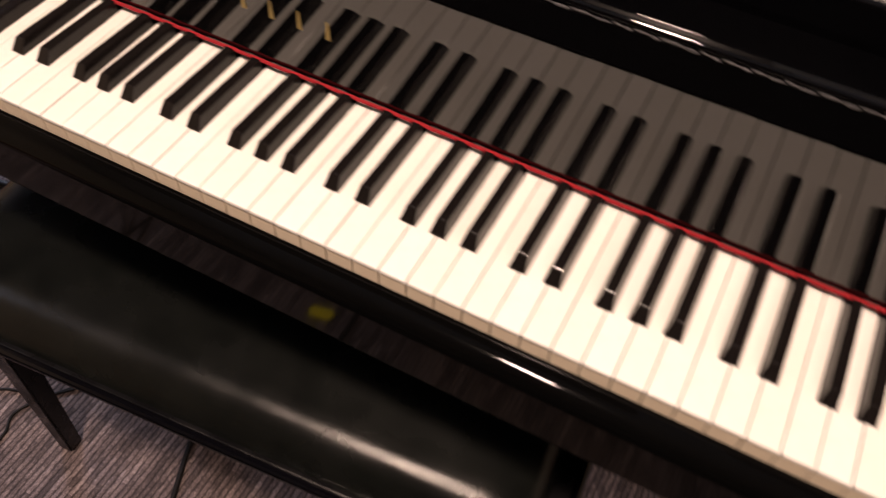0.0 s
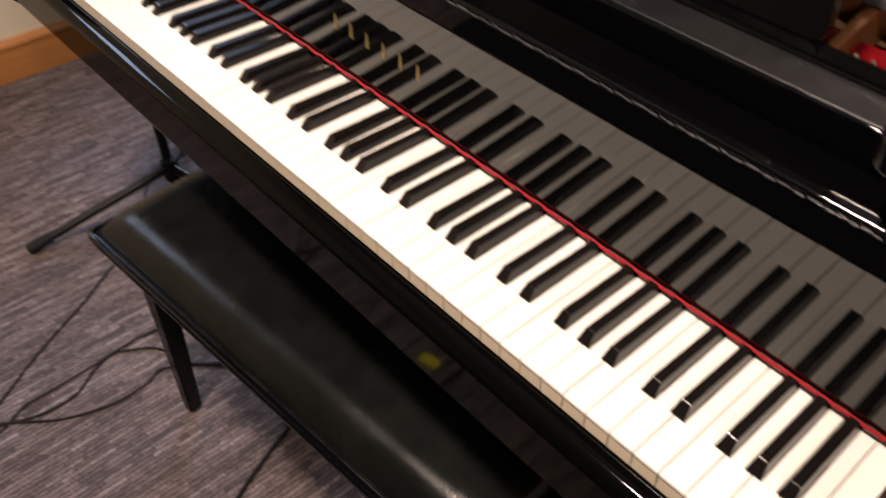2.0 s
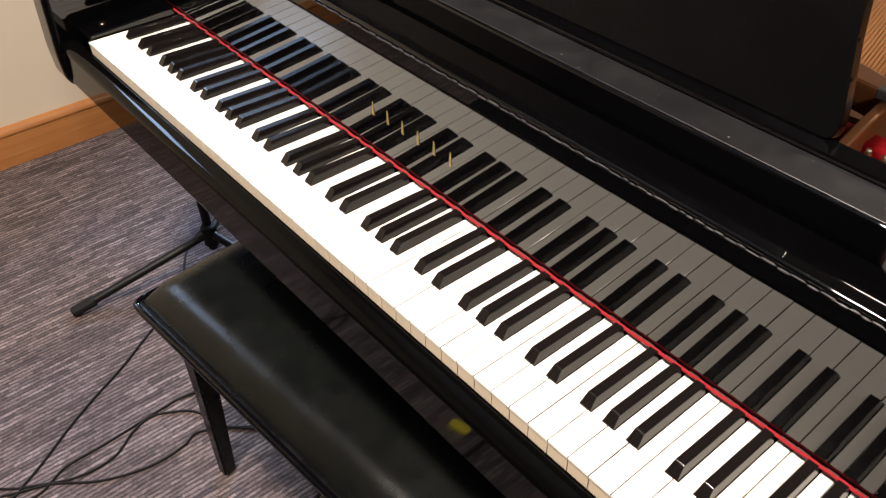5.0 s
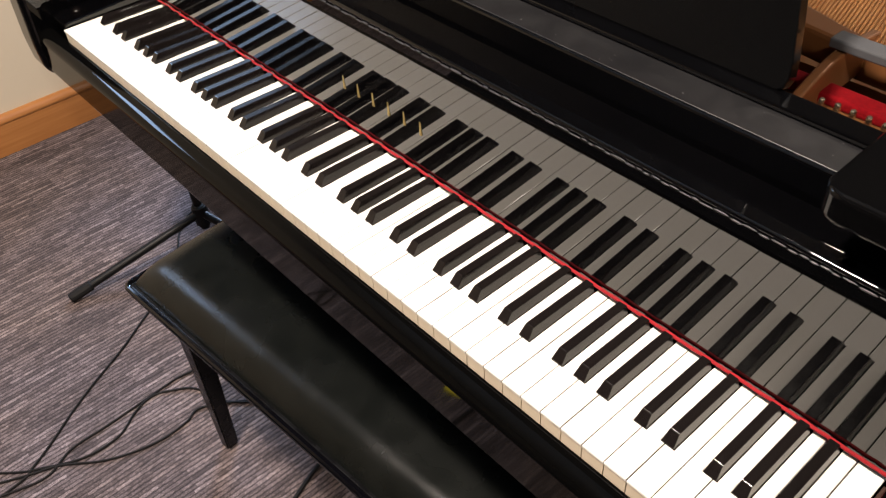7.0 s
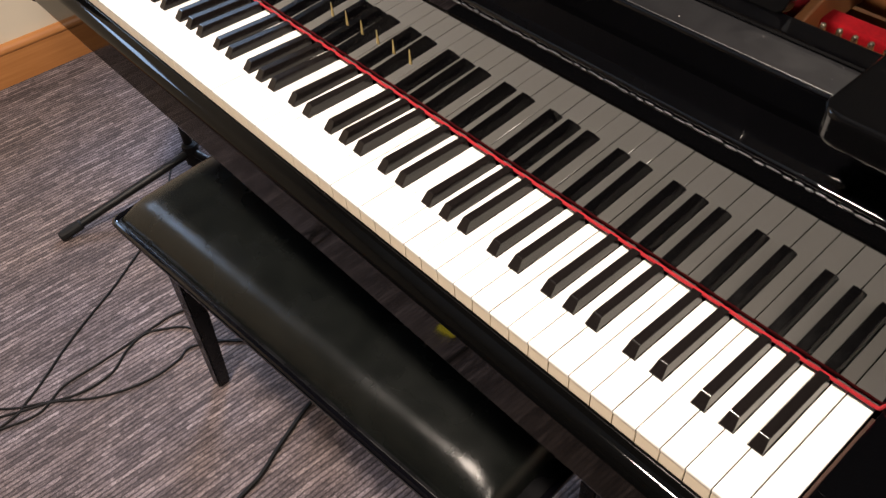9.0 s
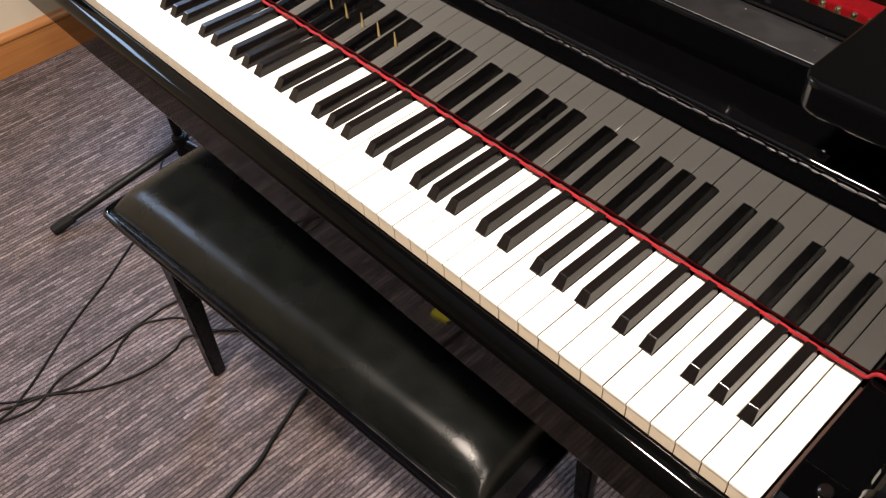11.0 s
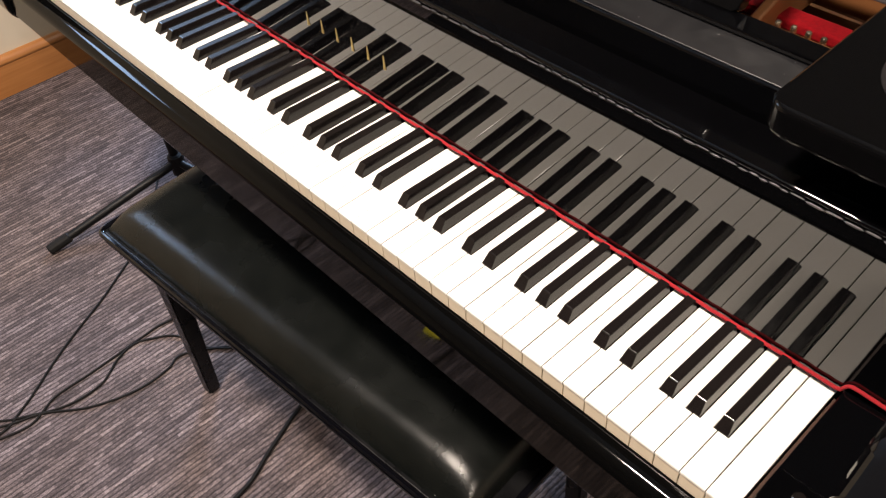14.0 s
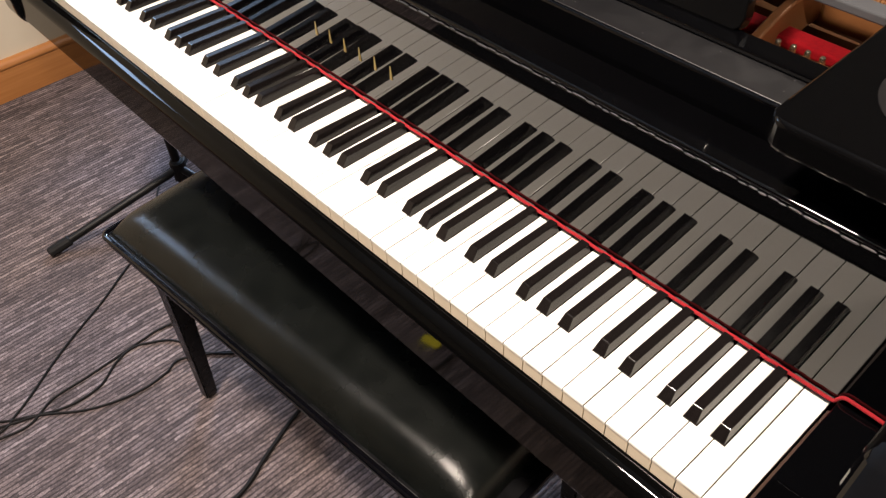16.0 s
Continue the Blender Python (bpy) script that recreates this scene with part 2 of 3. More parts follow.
# ---- mesh helpers ----
def put(name, bm, mats, parent=None, label="", smooth=0.0):
    me = bpy.data.meshes.new(name)
    bmesh.ops.recalc_face_normals(bm, faces=bm.faces[:])
    if smooth:
        areas = sorted(f.calc_area() for f in bm.faces)
        most = 4 * areas[len(areas) // 2]
        for f in bm.faces:
            f.smooth = f.calc_area() < most
        for e in bm.edges:
            if len(e.link_faces) == 2 and e.calc_face_angle(0) > radians(smooth):
                e.smooth = False
    bm.to_mesh(me)
    bm.free()
    for m in mats if isinstance(mats, (list, tuple)) else (mats,):
        me.materials.append(m)
    ob = new(name, me)
    if parent is not None:
        ob.parent = parent
        ob.matrix_parent_inverse = Matrix.Translation(-parent.location)
    if label:
        ob["label"] = label
    return ob


def part(name, bm, mats, parent, label="", smooth=0.0):
    return put(name, bm, mats, parent, label, smooth)


def thing(name, place, label, category, group="", kind=""):
    ob = new(name)
    ob.location = place
    ob.empty_display_size = 0.05
    return tagged(ob, label, category, group, kind)


def slab(x0, x1, y0, y1, z0, z1, r=0.0, seg=2, bm=None):
    b = bmesh.new()
    bmesh.ops.create_cube(b, size=1)
    for v in b.verts:
        v.co = Vector(((x0 + x1) / 2 + v.co.x * (x1 - x0), (y0 + y1) / 2 + v.co.y * (y1 - y0), (z0 + z1) / 2 + v.co.z * (z1 - z0)))
    if r:
        bmesh.ops.bevel(b, geom=b.edges[:], offset=r, segments=seg, affect="EDGES", profile=0.5)
    return joined(bm, b)


def joined(bm, b):
    if bm is None:
        return b
    me = bpy.data.meshes.new("tmp")
    b.to_mesh(me)
    b.free()
    bm.from_mesh(me)
    bpy.data.meshes.remove(me)
    return bm


def prism(points, axis, a, c, r=0.0, seg=2, bm=None):
    """A polygon drawn in the plane across the axis, drawn out from a to c."""
    b = bmesh.new()

    def at3(p, q):
        return {"x": (q, p[0], p[1]), "y": (p[0], q, p[1]), "z": (p[0], p[1], q)}[axis]

    lo, hi = [b.verts.new(at3(p, a)) for p in points], [b.verts.new(at3(p, c)) for p in points]
    b.faces.new(lo), b.faces.new(hi[::-1])
    for k in range(len(points)):
        n = (k + 1) % len(points)
        b.faces.new((lo[n], lo[k], hi[k], hi[n]))
    bmesh.ops.recalc_face_normals(b, faces=b.faces[:])
    if r:
        bmesh.ops.bevel(b, geom=b.edges[:], offset=r, segments=seg, affect="EDGES", profile=0.5, clamp_overlap=True)
    return joined(bm, b)


def rod(points, radius, sides=10, bm=None, ends=None):
    """A round bar along points; ends: a radius for each point."""
    b = bmesh.new()
    pts = [Vector(p) for p in points]
    rings = []
    for k, p in enumerate(pts):
        way = (pts[min(k + 1, len(pts) - 1)] - pts[max(k - 1, 0)]).normalized()
        side = way.cross(Vector((0, 0, 1)))
        if side.length < 1e-3:
            side = Vector((1, 0, 0))
        side.normalize()
        up = side.cross(way)
        r = ends[k] if ends else radius
        rings.append([b.verts.new(p + r * (math.cos(w) * side + math.sin(w) * up)) for w in (2 * math.pi * j / sides for j in range(sides))])
    for u, w in zip(rings, rings[1:]):
        for j in range(sides):
            b.faces.new((u[j], u[(j + 1) % sides], w[(j + 1) % sides], w[j]))
    b.faces.new(rings[0][::-1]), b.faces.new(rings[-1])
    return joined(bm, b)


def spline(points, n=8):
    """A smooth line through the points."""
    p = [Vector(q) for q in points]
    p = [2 * p[0] - p[1], *p, 2 * p[-1] - p[-2]]
    out = []
    for k in range(1, len(p) - 2):
        for j in range(n):
            t = j / n
            out.append(0.5 * (2 * p[k] + (p[k + 1] - p[k - 1]) * t + (2 * p[k - 1] - 5 * p[k] + 4 * p[k + 1] - p[k + 2]) * t * t + (3 * p[k] - p[k - 1] - 3 * p[k + 1] + p[k + 2]) * t ** 3))
    return out + [p[-2]]


# ---- room ----
WX = -0.985
XR, YB, YF = 4.2, -5.5, 3.6
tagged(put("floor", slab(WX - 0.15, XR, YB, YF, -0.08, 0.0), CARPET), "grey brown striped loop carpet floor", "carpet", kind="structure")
wall = bmesh.new()
for y0, y1, z0, z1 in ((YB, -0.76, 0, 2.65), (1.68, YF, 0, 2.65), (-0.76, -0.16, 0, 1.37), (-0.76, -0.16, 1.67, 2.65), (-0.16, 0.82, 0, 2.65), (0.82, 1.68, 0, 0.82), (0.82, 1.68, 1.38, 2.65)):
    slab(WX - 0.15, WX, y0, y1, z0, z1, bm=wall)
tagged(put("wall_west", wall, PAINT), "plain beige painted wall with two window openings", "wall", kind="structure")
tagged(put("wall_east", slab(XR, XR + 0.15, YB, YF, 0, 2.65), PAINT), "plain beige painted wall", "wall", kind="structure")
tagged(put("wall_north", slab(WX - 0.15, XR + 0.15, YF, YF + 0.15, 0, 2.65), PAINT), "plain beige painted wall", "wall", kind="structure")
tagged(put("wall_south", slab(WX - 0.15, XR + 0.15, YB - 0.15, YB, 0, 2.65), DARKWALL), "plain unseen wall, made dark brown to darken reflections", "wall", kind="structure")
tagged(put("ceiling", slab(WX - 0.15, XR + 0.15, YB - 0.15, YF + 0.15, 2.65, 2.75), CEILING), "plain white painted ceiling", "ceiling", kind="structure")
# for an added, unseen floor sheet that keeps the lacquer reflections dark
DARKSHEET = material("charcoal reflection sheet", (0.006, 0.006, 0.0065), 1.0)
shader(DARKSHEET).inputs["Specular IOR Level"].default_value = 0.1
at = coords(DARKSHEET)
link(DARKSHEET, mixed(DARKSHEET, grain(DARKSHEET, at, 300, 3), (0.004, 0.004, 0.0045), (0.010, 0.0095, 0.010)), shader(DARKSHEET).inputs["Base Color"])
bumped(DARKSHEET, grain(DARKSHEET, at, 600, 2), 0.5, 0.002)
board = prism([(WX, 0.0), (WX + 0.016, 0.0), (WX + 0.016, 0.090), (WX + 0.019, 0.093), (WX + 0.019, 0.101), (WX + 0.014, 0.108), (WX + 0.008, 0.112), (WX, 0.113)], "y", YB, YF)
tagged(put("baseboard", board, OAK, smooth=50), "orange stained oak baseboard with a moulded cap", "baseboard", kind="structure")

# ---- grand piano ----
P = 0.02357
WHITES = 52
WIDE = WHITES * P
ZK = 0.735
FALL = 0.1482
LEAN = 0.0468


def fall_y(z):
    """The fallboard's face at height z: it leans a little towards the player."""
    return FALL - LEAN * (z - ZK)


piano = thing("grand_piano", (WIDE / 2, 0.5, 0), "black lacquered grand piano with open fallboard and raised music desk", "piano")

part("keybed", slab(-0.104, WIDE + 0.104, -0.004, 0.62, 0.630, 0.668, 0.004), LACQUER, piano)
slip = [(-0.016, 0.6455), (-0.021, 0.6470), (-0.0245, 0.6505), (-0.026, 0.655)]
slip += [(-0.0105 - 0.0155 * math.cos(radians(9 * k)), 0.7065 + 0.0150 * math.sin(radians(9 * k))) for k in range(11)] + [(-0.003, 0.7215), (-0.003, 0.6455)]
slip = prism(slip, "x", -0.052, WIDE + 0.052)
part("keyslip", slip, DIMMED, piano, "glossy black key slip with a rounded top edge", 40)

# arms of the case: upright cheeks with a rounded front that sweep up to the rim
ARM = [(0.03, 0.632), (-0.018, 0.640), (-0.032, 0.655), (-0.036, 0.70), (-0.034, 0.80), (-0.020, 0.845), (0.02, 0.872), (0.09, 0.885), (0.15, 0.905), (0.185, 0.94), (0.20, 0.975), (0.70, 0.985), (1.5, 0.985), (1.5, 0.60), (0.6, 0.60), (0.10, 0.60)]
for x0, x1 in ((-0.106, -0.052), (WIDE + 0.052, WIDE + 0.106)):
    part("arm", prism(ARM, "x", x0, x1, 0.016, 5), LACQUER, piano, smooth=35)
for x0, x1, sx in ((-0.050, -0.003, -0.026), (WIDE + 0.0052, WIDE + 0.050, WIDE + 0.030)):
    block = part("cheek_block", prism([(0.004, 0.665), (0.004, 0.7345), (0.0052, 0.7385), (0.0085, 0.7410), (0.013, 0.7418), (0.1455, 0.748), (0.1455, 0.665)], "x", x0, x1, 0.003, 3), LACQUER, piano, smooth=35)
    part("screw", rod([(sx, 0.036, 0.737), (sx, 0.036, 0.7455), (sx, 0.036, 0.747)], 0.006, 14, ends=[0.006, 0.006, 0.0045]), EBONY, block, "round black screw", 35)

part("key_end_strip", slab(WIDE + 0.0010, WIDE + 0.0040, 0.003, 0.145, 0.668, 0.7310, 0.0005, 1), UMBER, piano, "brown wooden strip beside the top key")

# white keys: notched where black keys stand between them
OCTAVE = "ABCDEFG"
SHIFT = {"A": 0.0030, "C": -0.0025, "D": 0.0025, "F": -0.0030, "G": 0.0}
BW = 0.0118


def white_key(i, left, right):
    x0, x1, y1, yn = 0.00036, P - 0.00036, FALL + 0.012, 0.0505
    lx = x0 if left is None else left + BW / 2 + 0.0012
    rx = x1 if right is None else P + right - BW / 2 - 0.0012
    pts = [(x0, 0.0), (x1, 0.0), (x1, yn), (rx, yn), (rx, y1), (lx, y1), (lx, yn), (x0, yn)]
    clean = []
    for q in pts:
        if not clean or (Vector(q) - Vector(clean[-1])).length > 1e-5:
            clean.append(q)
    b = prism(clean, "z", ZK - 0.0035, ZK)
    top = [e for e in b.edges if all(v.co.z > ZK - 1e-5 for v in e.verts)]
    b.normal_update()
    # sideways faces take the dark gap shade colour
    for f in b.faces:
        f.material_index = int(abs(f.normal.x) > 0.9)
    bmesh.ops.bevel(b, geom=top, offset=0.0011, segments=2, affect="EDGES", profile=0.5)
    return b


made = {}
for i in range(WHITES):
    note, before = OCTAVE[i % 7], OCTAVE[(i - 1) % 7]
    left = SHIFT.get(before) if i > 0 else None
    right = SHIFT.get(note) if i < WHITES - 1 else None
    kind = (left, right)
    if kind not in made:
        me = put("white_key", white_key(i, left, right), [IVORY, GAPSHADE], smooth=40)
        made[kind] = me.data
        bpy.data.objects.remove(me)
    key = new("white_key", made[kind])
    key.parent = piano
    key.location = Vector((i * P, 0, random.uniform(-0.0003, 0.0003))) - piano.location
    if "front" not in made:
        stick = slab(0.0012, P - 0.0012, 0.0030, 0.140, ZK - 0.023, ZK - 0.0036, 0.0004, 1)
        stick.normal_update()
        for f in stick.faces:
            f.material_index = int(abs(f.normal.x) > 0.9)
        ob = put("key_stick", stick, [KEYWOOD, KEYWOOD])
        made["front"] = ob.data
        bpy.data.objects.remove(ob)
    stick = new("key_stick", made["front"])
    stick.parent = key
    if "facing" not in made:
        ob = put("key_front", slab(0.0005, P - 0.0005, 0.0010, 0.0030, ZK - 0.023, ZK - 0.0036, 0.0003, 1), FRONT)
        made["facing"] = ob.data
        bpy.data.objects.remove(ob)
    facing = new("key_front", made["facing"])
    facing.parent = key

# black keys: tapered, with a sloping front and rounded top
def black_key():
    b = bmesh.new()
    rows = ((ZK - 0.004, 0.0500, 0.0066), (ZK + 0.0008, 0.0502, 0.0065), (ZK + 0.0109, 0.0574, 0.0048), (ZK + 0.0116, 0.0581, 0.0046), (ZK + 0.0120, 0.0589, 0.0042))
    rings = []
    for z, y, w in rows:
        rings.append([b.verts.new(v) for v in ((-w, y, z), (w, y, z), (w, 0.1440, ZK + (z - ZK) * 0.84), (-w, 0.1440, ZK + (z - ZK) * 0.84))])
    for u, w in zip(rings, rings[1:]):
        for j in range(4):
            b.faces.new((u[j], u[(j + 1) % 4], w[(j + 1) % 4], w[j]))
    b.faces.new(rings[0][::-1]), b.faces.new(rings[-1])
    lines = [e for e in b.edges if abs(e.verts[0].co.z - e.verts[1].co.z) > 0.001 and max(v.co.y for v in e.verts) < 0.1]
    bmesh.ops.bevel(b, geom=lines, offset=0.0005, segments=2, affect="EDGES", profile=0.5)
    return b


ob = put("black_key", black_key(), EBONY, smooth=38)
sharp = ob.data
bpy.data.objects.remove(ob)
for i in range(WHITES - 1):
    if OCTAVE[i % 7] in SHIFT:
        key = new("black_key", sharp)
        key.parent = piano
        key.location = Vector(((i + 1) * P + SHIFT[OCTAVE[i % 7]], 0, random.uniform(-0.0003, 0.0003))) - piano.location

# red felt between keys and fallboard, a little wavy
sharps = [(i + 1) * P + SHIFT[OCTAVE[i % 7]] for i in range(WHITES - 1) if OCTAVE[i % 7] in SHIFT]
felt = []
for k in range(212):
    x = -0.046 + k * 0.006
    lift = max(0.0, 1 - min(abs(x - q) for q in sharps) / 0.010)
    felt.append((x, 0.1450 + random.uniform(-0.00015, 0.00015), 0.7436 + 0.0005 * lift + random.uniform(-0.0002, 0.0002)))
felt = spline(felt + [(1.2245, 0.1450, 0.7436), (1.2280, 0.1452, 0.7446), (1.2310, 0.1455, 0.7510), (1.2350, 0.1452, 0.7545), (1.2430, 0.1452, 0.7548), (1.2740, 0.1452, 0.7535)], 2)
part("felt_strip", rod(felt, 0.0018, 8), RED, piano, "narrow red wool felt strip", 60)

HINGE = 0.9060
# fallboard: upright mirror-black panel, hinge along its top edge, folded nose behind
fall = part("fallboard", prism([(fall_y(0.7400), 0.7400), (fall_y(HINGE), HINGE), (fall_y(HINGE) + 0.022, HINGE), (fall_y(0.7400) + 0.022, 0.7400)], "x", -0.048, WIDE + 0.048, 0.0012, 2), LACQUER, piano, "open mirror-black fallboard that reflects the keys", 40)
part("nose", prism([(0.0048 + q, HINGE + h) for q, h in ((0.1372, 0.0022), (0.1362, 0.0030), (0.1360, 0.0042), (0.1362, 0.0056), (0.1372, 0.0066), (0.1386, 0.0070), (0.1900, 0.0030), (0.1900, 0.0015))], "x", -0.048, WIDE + 0.048), LACQUER, fall, smooth=40)
x, k = -0.03, 0
while x < WIDE + 0.03:
    run = random.uniform(0.005, 0.016)
    thick = random.uniform(0.0006, 0.0011)
    z = HINGE + 0.001 + (0.0005 if k % 2 else -0.0005)
    fy = fall_y(z)
    part("hinge_knuckle", rod([(x, fy - 0.0002, z), (x + 0.002, fy - 0.0002, z), (x + run - 0.002, fy - 0.0002, z), (x + run, fy - 0.0002, z)], thick, 8, ends=[0.0003, thick, thick, 0.0003]), NICKEL, fall, "worn nickel hinge knuckle" if k == 0 else "", 60)
    x, k = x + run + random.uniform(0.0002, 0.0022), k + 1
for k in range(6):
    x = 0.531 + k * 0.0280
    part("emblem_bar", prism([(x - 0.0019, 0.7965), (x + 0.0019, 0.7965), (x + 0.0009, 0.8145), (x - 0.0009, 0.8145)], "y", fall_y(0.805) - 0.0006, fall_y(0.805) + 0.002), BRASS, fall, "gold emblem shape")

# shelf behind the fallboard
shelf = part("music_shelf", prism([(0.2000, 0.885), (0.2000, 0.9365), (0.2003, 0.9380), (0.2011, 0.9390), (0.2024, 0.9395), (0.2605, 0.9395), (0.2605, 0.885)], "x", -0.048, WIDE + 0.048), LACQUER, piano, smooth=40)
part("shelf_top", slab(-0.046, WIDE + 0.046, 0.2040, 0.2435, 0.9380, 0.9399, 0.0004, 1), SATIN, shelf, "dusty satin black shelf top")
part("shelf_rail", slab(-0.046, WIDE + 0.046, 0.2445, 0.2700, 0.9385, 0.9450, 0.0018, 2), LACQUER, shelf)

# music desk: a panel leaning back, with a curved end
def desk_outline():
    right = [(1.007, 0.0), (1.012, 0.004), (1.0135, 0.012), (1.011, 0.026), (1.004, 0.050), (0.995, 0.080), (0.988, 0.110), (0.980, 0.150), (0.972, 0.19), (0.95, 0.225), (0.90, 0.245), (0.75, 0.26)]
    return right + [(WIDE - x, z) for x, z in reversed(right)]


desk = prism(desk_outline(), "y", 0.0, 0.016, 0.0016, 2)
tilt = pose(0, 0.263, 0.9452, -20)
desk.transform(Matrix.Translation((-0.004, 0, 0)) @ tilt)
part("music_desk", desk, DESK, piano, "black music desk panel leaning back", 30)

# inside: iron frame, pins, felt, strings
part("inner_floor", slab(-0.05, WIDE + 0.05, 0.262, 1.48, 0.80, 0.84), INSIDE, piano)
plate = bmesh.new()
slab(-0.045, WIDE + 0.045, 0.268, 0.40, 0.868, 0.886, 0.004, 2, plate)
prism([(0.60, 0.56), (0.88, 0.505), (0.955, 0.482), (1.00, 0.470), (WIDE + 0.045, 0.462), (WIDE + 0.045, 0.435), (0.985, 0.445), (0.93, 0.452), (0.60, 0.515)], "z", 0.872, 0.906, 0.005, 2, plate)
frame_part = part("iron_frame", plate, BRONZE, piano, "bronze painted cast iron frame", 35)
strut = prism([(0.272, 0.880), (0.272, 0.892), (0.290, 0.896), (0.310, 0.9015), (0.335, 0.910), (0.360, 0.9185), (0.385, 0.9235), (0.410, 0.9250), (0.47, 0.918), (0.47, 0.880)], "x", 0.0, 0.011, 0.0025, 3)
strut.transform(Matrix.Translation((0.988, 0, 0)))
part("strut", strut, BRONZE, frame_part, "", 35)
part("string_felt", slab(-0.04, WIDE + 0.04, 0.362, 0.387, 0.886, 0.898, 0.004, 3), DARKRED, frame_part, "bright red felt strip under the strings", 50)
part("damper_rail", slab(0.982, WIDE + 0.04, 0.392, 0.414, 0.926, 0.936, 0.002, 2), GREYBAR, piano, "grey painted metal damper rail")
for k in range(20):
    for row in range(3):
        x, y = 0.966 + k * 0.0145 + row * 0.0047, 0.290 + row * 0.0165
        if 0.976 < x < 1.006:
            continue
        lean = random.uniform(0.0005, 0.0022)
        pin = rod([(x, y, 0.886), (x, y + 0.2 * lean, 0.892), (x, y + 0.2 * lean, 0.8925), (x, y + 0.5 * lean, 0.8990), (x, y + 0.5 * lean, 0.8995), (x, y + lean, 0.9135), (x, y + lean, 0.9160), (x, y + lean, 0.9172)], 0.003, 9, ends=[0.0031, 0.0031, 0.0043, 0.0043, 0.0031, 0.0030, 0.0029, 0.0020])
        part("tuning_pin", pin, STEEL, frame_part, "", 40)
part("soundboard", slab(-0.04, WIDE + 0.04, 0.47, 1.46, 0.845, 0.856), SPRUCE, piano)
cords = bmesh.new()
for k in range(150):
    x = 0.55 + k * 0.0044
    rod([(x, 0.46, 0.894), (x - 0.22, 1.44, 0.894)], 0.0009, 5, cords)
tagged(part("strings", cords, COPPER, piano, "rows of copper coloured piano strings"), kind="stuff")
rim = slab(-0.106, WIDE + 0.106, 1.46, 1.56, 0.60, 0.985, 0.01)
part("rim", rim, LACQUER, piano)
# raised lid, hinged along the bass side
lid = slab(0.0, 1.47, 0.24, 1.56, 0.0, 0.02, 0.006)
lid.transform(pose(-0.106, 0, 0.99, 0, -38, 0))
part("lid", lid, LACQUER, piano, "raised black lacquered lid")
for lx, ly in ((0.03, 0.42), (WIDE - 0.03, 0.42), (WIDE / 2, 1.35)):
    part("leg", prism([(lx - 0.045, 0.0), (lx + 0.045, 0.0), (lx + 0.06, 0.598), (lx - 0.06, 0.598)], "y", ly - 0.045, ly + 0.045, 0.006), LACQUER, piano)

# black control unit standing on the shelf above the top keys
unit = thing("control_unit", (1.19, 0.22, 0.9399), "low black plastic box with rounded corners on the piano shelf", "box")
def round_plan(x0, x1, y0, y1, r, n=6):
    pts = []
    for cx, cy, a in ((x1 - r, y0 + r, -90), (x1 - r, y1 - r, 0), (x0 + r, y1 - r, 90), (x0 + r, y0 + r, 180)):
        pts += [(cx + r * math.cos(radians(a + 90 * k / n)), cy + r * math.sin(radians(a + 90 * k / n))) for k in range(n + 1)]
    return pts
case = prism(round_plan(1.113, 1.276, 0.120, 0.36, 0.018, 8), "z", 0.9600, 0.9860)
bmesh.ops.bevel(case, geom=[e for e in case.edges if all(v.co.z > 0.9859 for v in e.verts) or all(v.co.z < 0.9601 for v in e.verts)], offset=0.005, segments=4, affect="EDGES", profile=0.5)
part("body", case, PLASTIC, unit, smooth=35)
part("top_pad", prism(round_plan(1.150, 1.271, 0.160, 0.354, 0.060, 10), "z", 0.9858, 0.9872, 0.0005, 1), GREYPLASTIC, unit, "grey rounded pad on the box")
part("foot", slab(1.13, 1.265, 0.212, 0.24, 0.9399, 0.9605), RUBBER, unit)

# ---- bench ----
bench = thing("piano_bench", (0.241, -0.112, 0), "black vinyl padded piano bench with tapered black legs", "bench")
BX0, BX1, BY0, BY1, BZ = 0.236, 1.010, -0.112, 0.226, 0.452


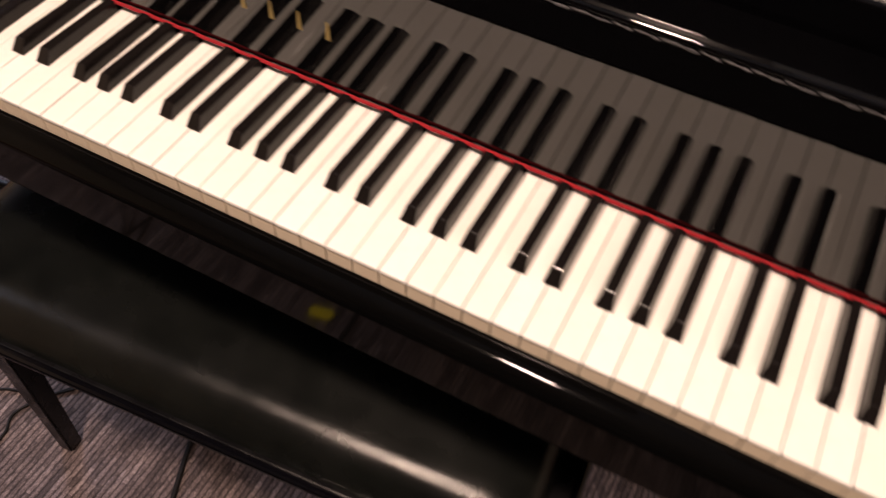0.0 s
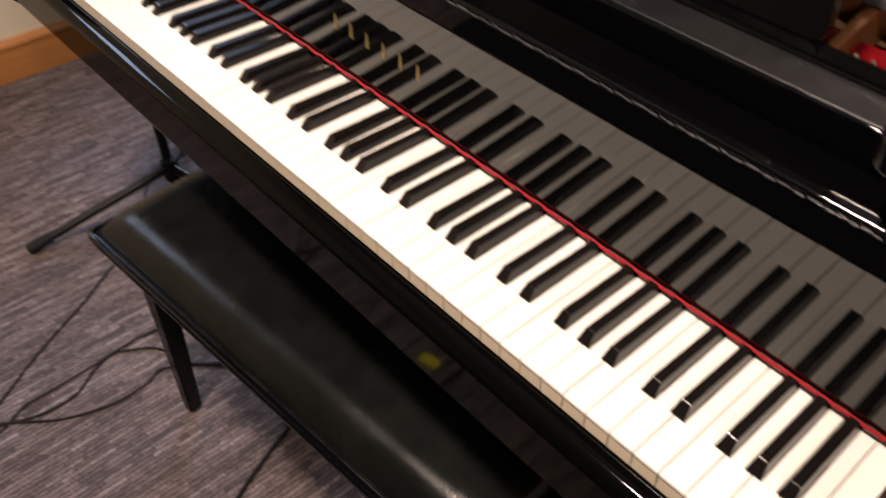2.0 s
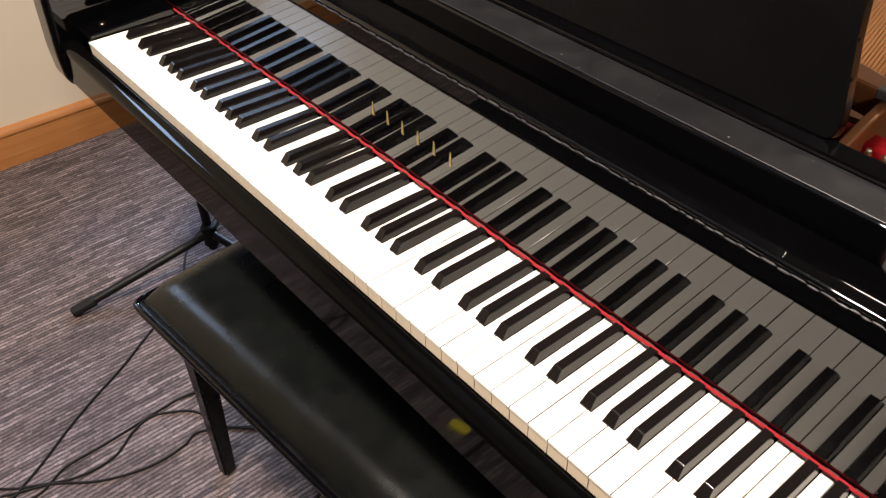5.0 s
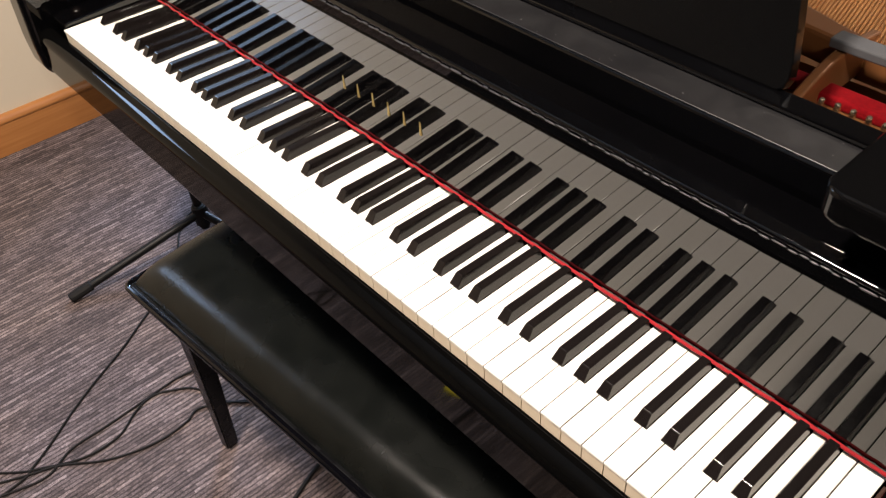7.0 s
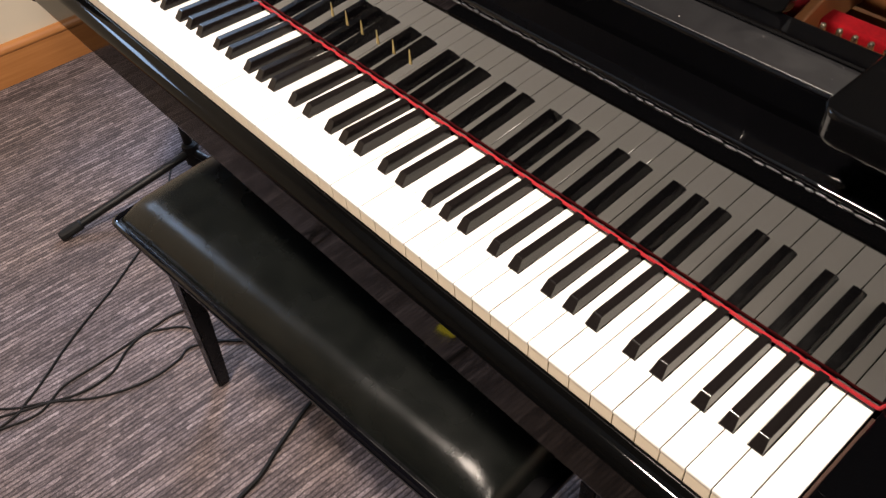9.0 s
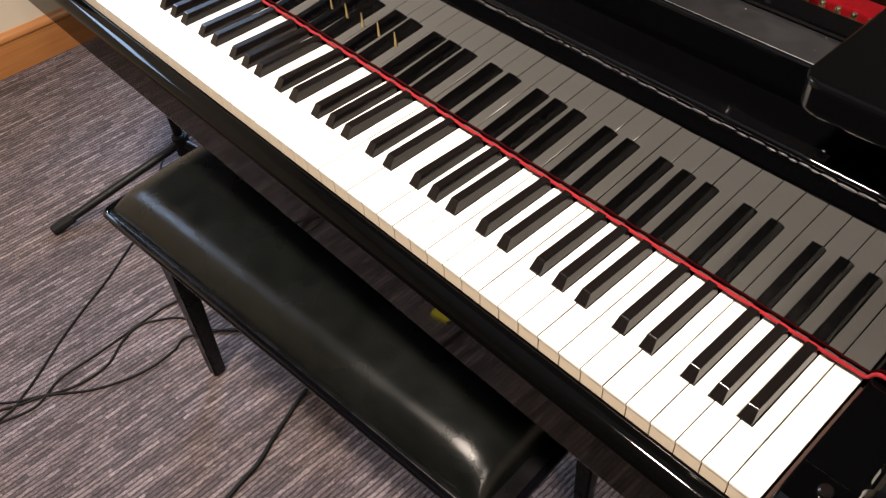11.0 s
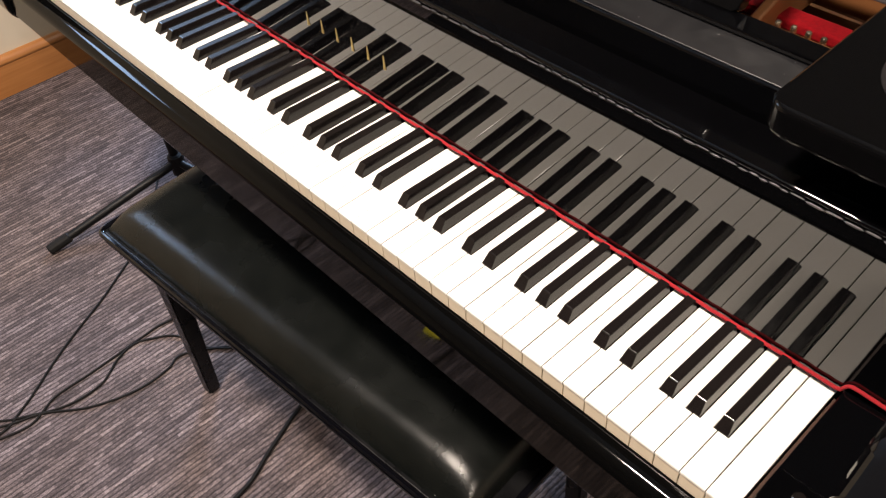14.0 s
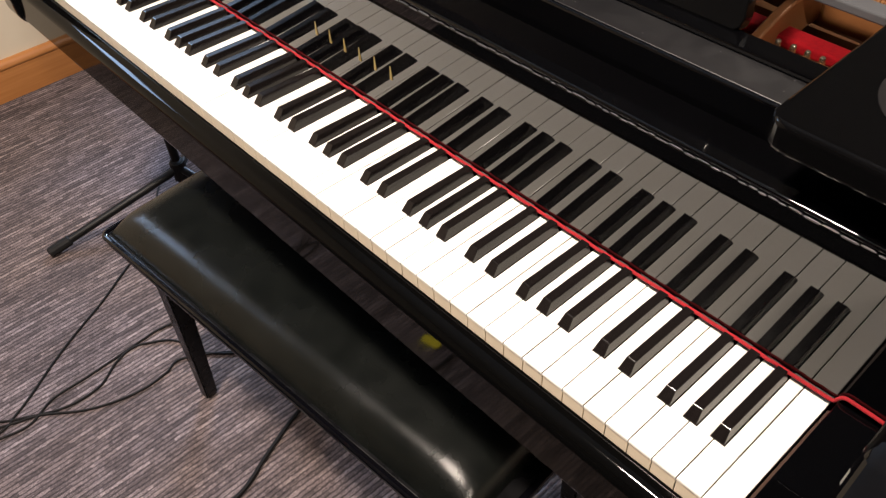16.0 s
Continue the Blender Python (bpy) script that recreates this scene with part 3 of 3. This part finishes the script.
def cushion():
    b = bmesh.new()
    nx, ny = 90, 36
    CX0, CX1, CY0, CY1 = BX0 + 0.006, BX1 - 0.024, BY0 + 0.008, BY1 - 0.006
    grid = []
    for i in range(nx + 1):
        row = []
        for j in range(ny + 1):
            u, v = i / nx, j / ny
            # finer steps near the rims
            u, v = 0.5 - 0.5 * math.cos(math.pi * u), 0.5 - 0.5 * math.cos(math.pi * v)
            x, y = CX0 + u * (CX1 - CX0), CY0 + v * (CY1 - CY0)
            du, dv = max(0.0, min(x - CX0, CX1 - x)), max(0.0, min(y - CY0, CY1 - y))
            half = (CY1 - CY0) / 2
            roll = 1 - max(0.0, 1 - dv / 0.047) ** 2
            dome = 0.86 * roll + 0.14 * (1 - (1 - dv / half) ** 2)
            ends = 1 - 0.46 * max(0.0, 1 - du / 0.065) ** 2
            dent = 0.0009 * noise.noise(Vector((x * 8, y * 8, 0.3))) + 0.0005 * noise.noise(Vector((x * 30, y * 12, 1.3)))
            lip = 1 - math.exp(-min(du, dv) / 0.006)
            row.append(b.verts.new((x, y, BZ - 0.022 + lip * (0.006 + 0.037 * dome * ends + dent))))
        grid.append(row)
    for i in range(nx):
        for j in range(ny):
            b.faces.new((grid[i][j], grid[i + 1][j], grid[i + 1][j + 1], grid[i][j + 1]))
    # skirt
    ring = [grid[i][0] for i in range(nx + 1)] + [grid[nx][j] for j in range(1, ny + 1)] + [grid[i][ny] for i in range(nx - 1, -1, -1)] + [grid[0][j] for j in range(ny - 1, 0, -1)]
    low = [b.verts.new((v.co.x, v.co.y, BZ - 0.03)) for v in ring]
    for k in range(len(ring)):
        n = (k + 1) % len(ring)
        b.faces.new((ring[k], low[k], low[n], ring[n]))
    b.faces.new(low)
    return b


part("cushion", cushion(), LEATHER, bench, "padded black vinyl seat with worn sheen", 60)
part("seat_frame", slab(BX0, BX1, BY0, BY1, BZ - 0.046, BZ - 0.020, 0.006, 3), LEGPAINT, bench, "", 40)
loop = round_plan(BX0, BX1, BY0, BY1, 0.012, 5)
part("piping", rod([(x, y, BZ - 0.021) for x, y in loop + loop[:1]], 0.0052, 10), PIPING, bench, "glossy black edge piping", 60)
part("apron", slab(BX0 + 0.030, BX1 - 0.030, BY0 + 0.034, BY1 - 0.034, BZ - 0.085, BZ - 0.045, 0.003), LEGPAINT, bench)
for lx in (BX0 + 0.047, BX1 - 0.047):
    for ly in (BY0 + 0.055, BY1 - 0.055):
        b = bmesh.new()
        bmesh.ops.create_cube(b, size=1)
        for v in b.verts:
            w = 0.019 if v.co.z > 0 else 0.012
            v.co = Vector((lx + w * 2 * v.co.x, ly + w * 2 * v.co.y, 0.0 if v.co.z < 0 else BZ - 0.045))
        bmesh.ops.bevel(b, geom=b.edges[:], offset=0.003, segments=2, affect="EDGES")
        part("leg", b, LEGPAINT, bench, "", 40)

bench.rotation_euler.z = radians(4.3)

# ---- tripod stand beside the piano ----
stand = thing("tripod_stand", (-0.22, 0.19, 0), "black tubular tripod stand with rubber feet on the carpet", "stand")
hx, hy = -0.245, 0.214
part("pole", rod([(hx, hy, 0.055), (hx - 0.075, hy + 0.006, 0.58)], 0.0105, 14), TUBE, stand, "", 60)
part("hub", rod([(hx, hy, 0.065), (hx, hy, 0.070), (hx - 0.006, hy, 0.115), (hx - 0.006, hy, 0.120)], 0.02, 14, ends=[0.014, 0.018, 0.018, 0.014]), RUBBER, stand, "", 40)
base_way = Vector((-0.296 - hx, -0.104 - hy, 0))
for turn in (0, 120, 240):
    w = base_way.copy()
    w.rotate(Euler((0, 0, radians(turn))))
    foot = Vector((hx, hy, 0.013)) + w
    hub = Vector((hx, hy, 0.100))
    leg = part("leg", rod([hub, foot], 0.0095, 12), TUBE, stand, "", 60)
    way = (foot - hub).normalized()
    part("rubber_foot", rod([foot - 0.045 * way, foot - 0.042 * way, foot + 0.006 * way, foot + 0.009 * way], 0.012, 12, ends=[0.010, 0.0125, 0.0125, 0.010]), RUBBER, leg, "", 40)

# ---- cables and small things on the carpet ----
CABLES = (
    [(-0.20, 0.09), (-0.135, -0.016), (-0.084, -0.096), (-0.040, -0.178), (0.001, -0.246), (0.043, -0.307), (0.069, -0.351), (0.086, -0.39), (0.10, -0.55)],
    [(0.10, 0.10), (0.071, -0.031), (0.070, -0.078), (0.074, -0.127), (0.079, -0.207), (0.082, -0.282), (0.108, -0.343), (0.09, -0.42)],
    [(0.30, 0.12), (0.20, 0.00), (0.121, -0.035), (0.091, -0.071), (0.075, -0.109), (0.087, -0.152), (0.118, -0.203), (0.117, -0.272), (0.084, -0.341), (0.055, -0.385), (-0.05, -0.50)],
    [(0.26, 0.08), (0.172, -0.044), (0.179, -0.090), (0.183, -0.139), (0.172, -0.195), (0.147, -0.252), (0.101, -0.315), (0.078, -0.372), (0.02, -0.50)],
    [(0.37, 0.22), (0.434, 0.047), (0.449, 0.004), (0.475, -0.060), (0.498, -0.110), (0.508, -0.153), (0.54, -0.32), (0.53, -0.7)],
    [(-0.36, 0.42), (-0.389, 0.299), (-0.392, 0.284), (-0.386, 0.249), (-0.370, 0.218), (-0.325, 0.173), (-0.22, 0.11), (-0.16, 0.05)],
)
for k, line in enumerate(CABLES):
    R = 0.0042 if k == 4 else 0.0024
    c = put("floor_cable", rod(spline([(x, y, R + 0.0005) for x, y in line], 10), R, 8), CABLE, smooth=60)
    tagged(c, "thin black cable lying in a loose curve on the carpet", "cable", "cables on the carpet")
tag = prism(round_plan(-0.022, 0.022, -0.011, 0.011, 0.009, 4), "z", 0.0, 0.005, 0.001, 1)
tag.transform(pose(0.484, -0.388, 0.0, 0, 0, 168))
tagged(put("yellow_tag", tag, YELLOW), "small flat yellow plastic piece on the carpet before the bench", "tag")
# added out of view: dark sheet over the carpet that the lacquer mirrors
rug = thing("dark_floor_sheet", (1.2, -1.5, 0), "plain charcoal sheet added out of view on the striped carpet to darken reflections", "rug")
part("pile", slab(-0.30, 2.70, -2.60, -0.60, 0.0, 0.009, 0.003), DARKSHEET, rug)
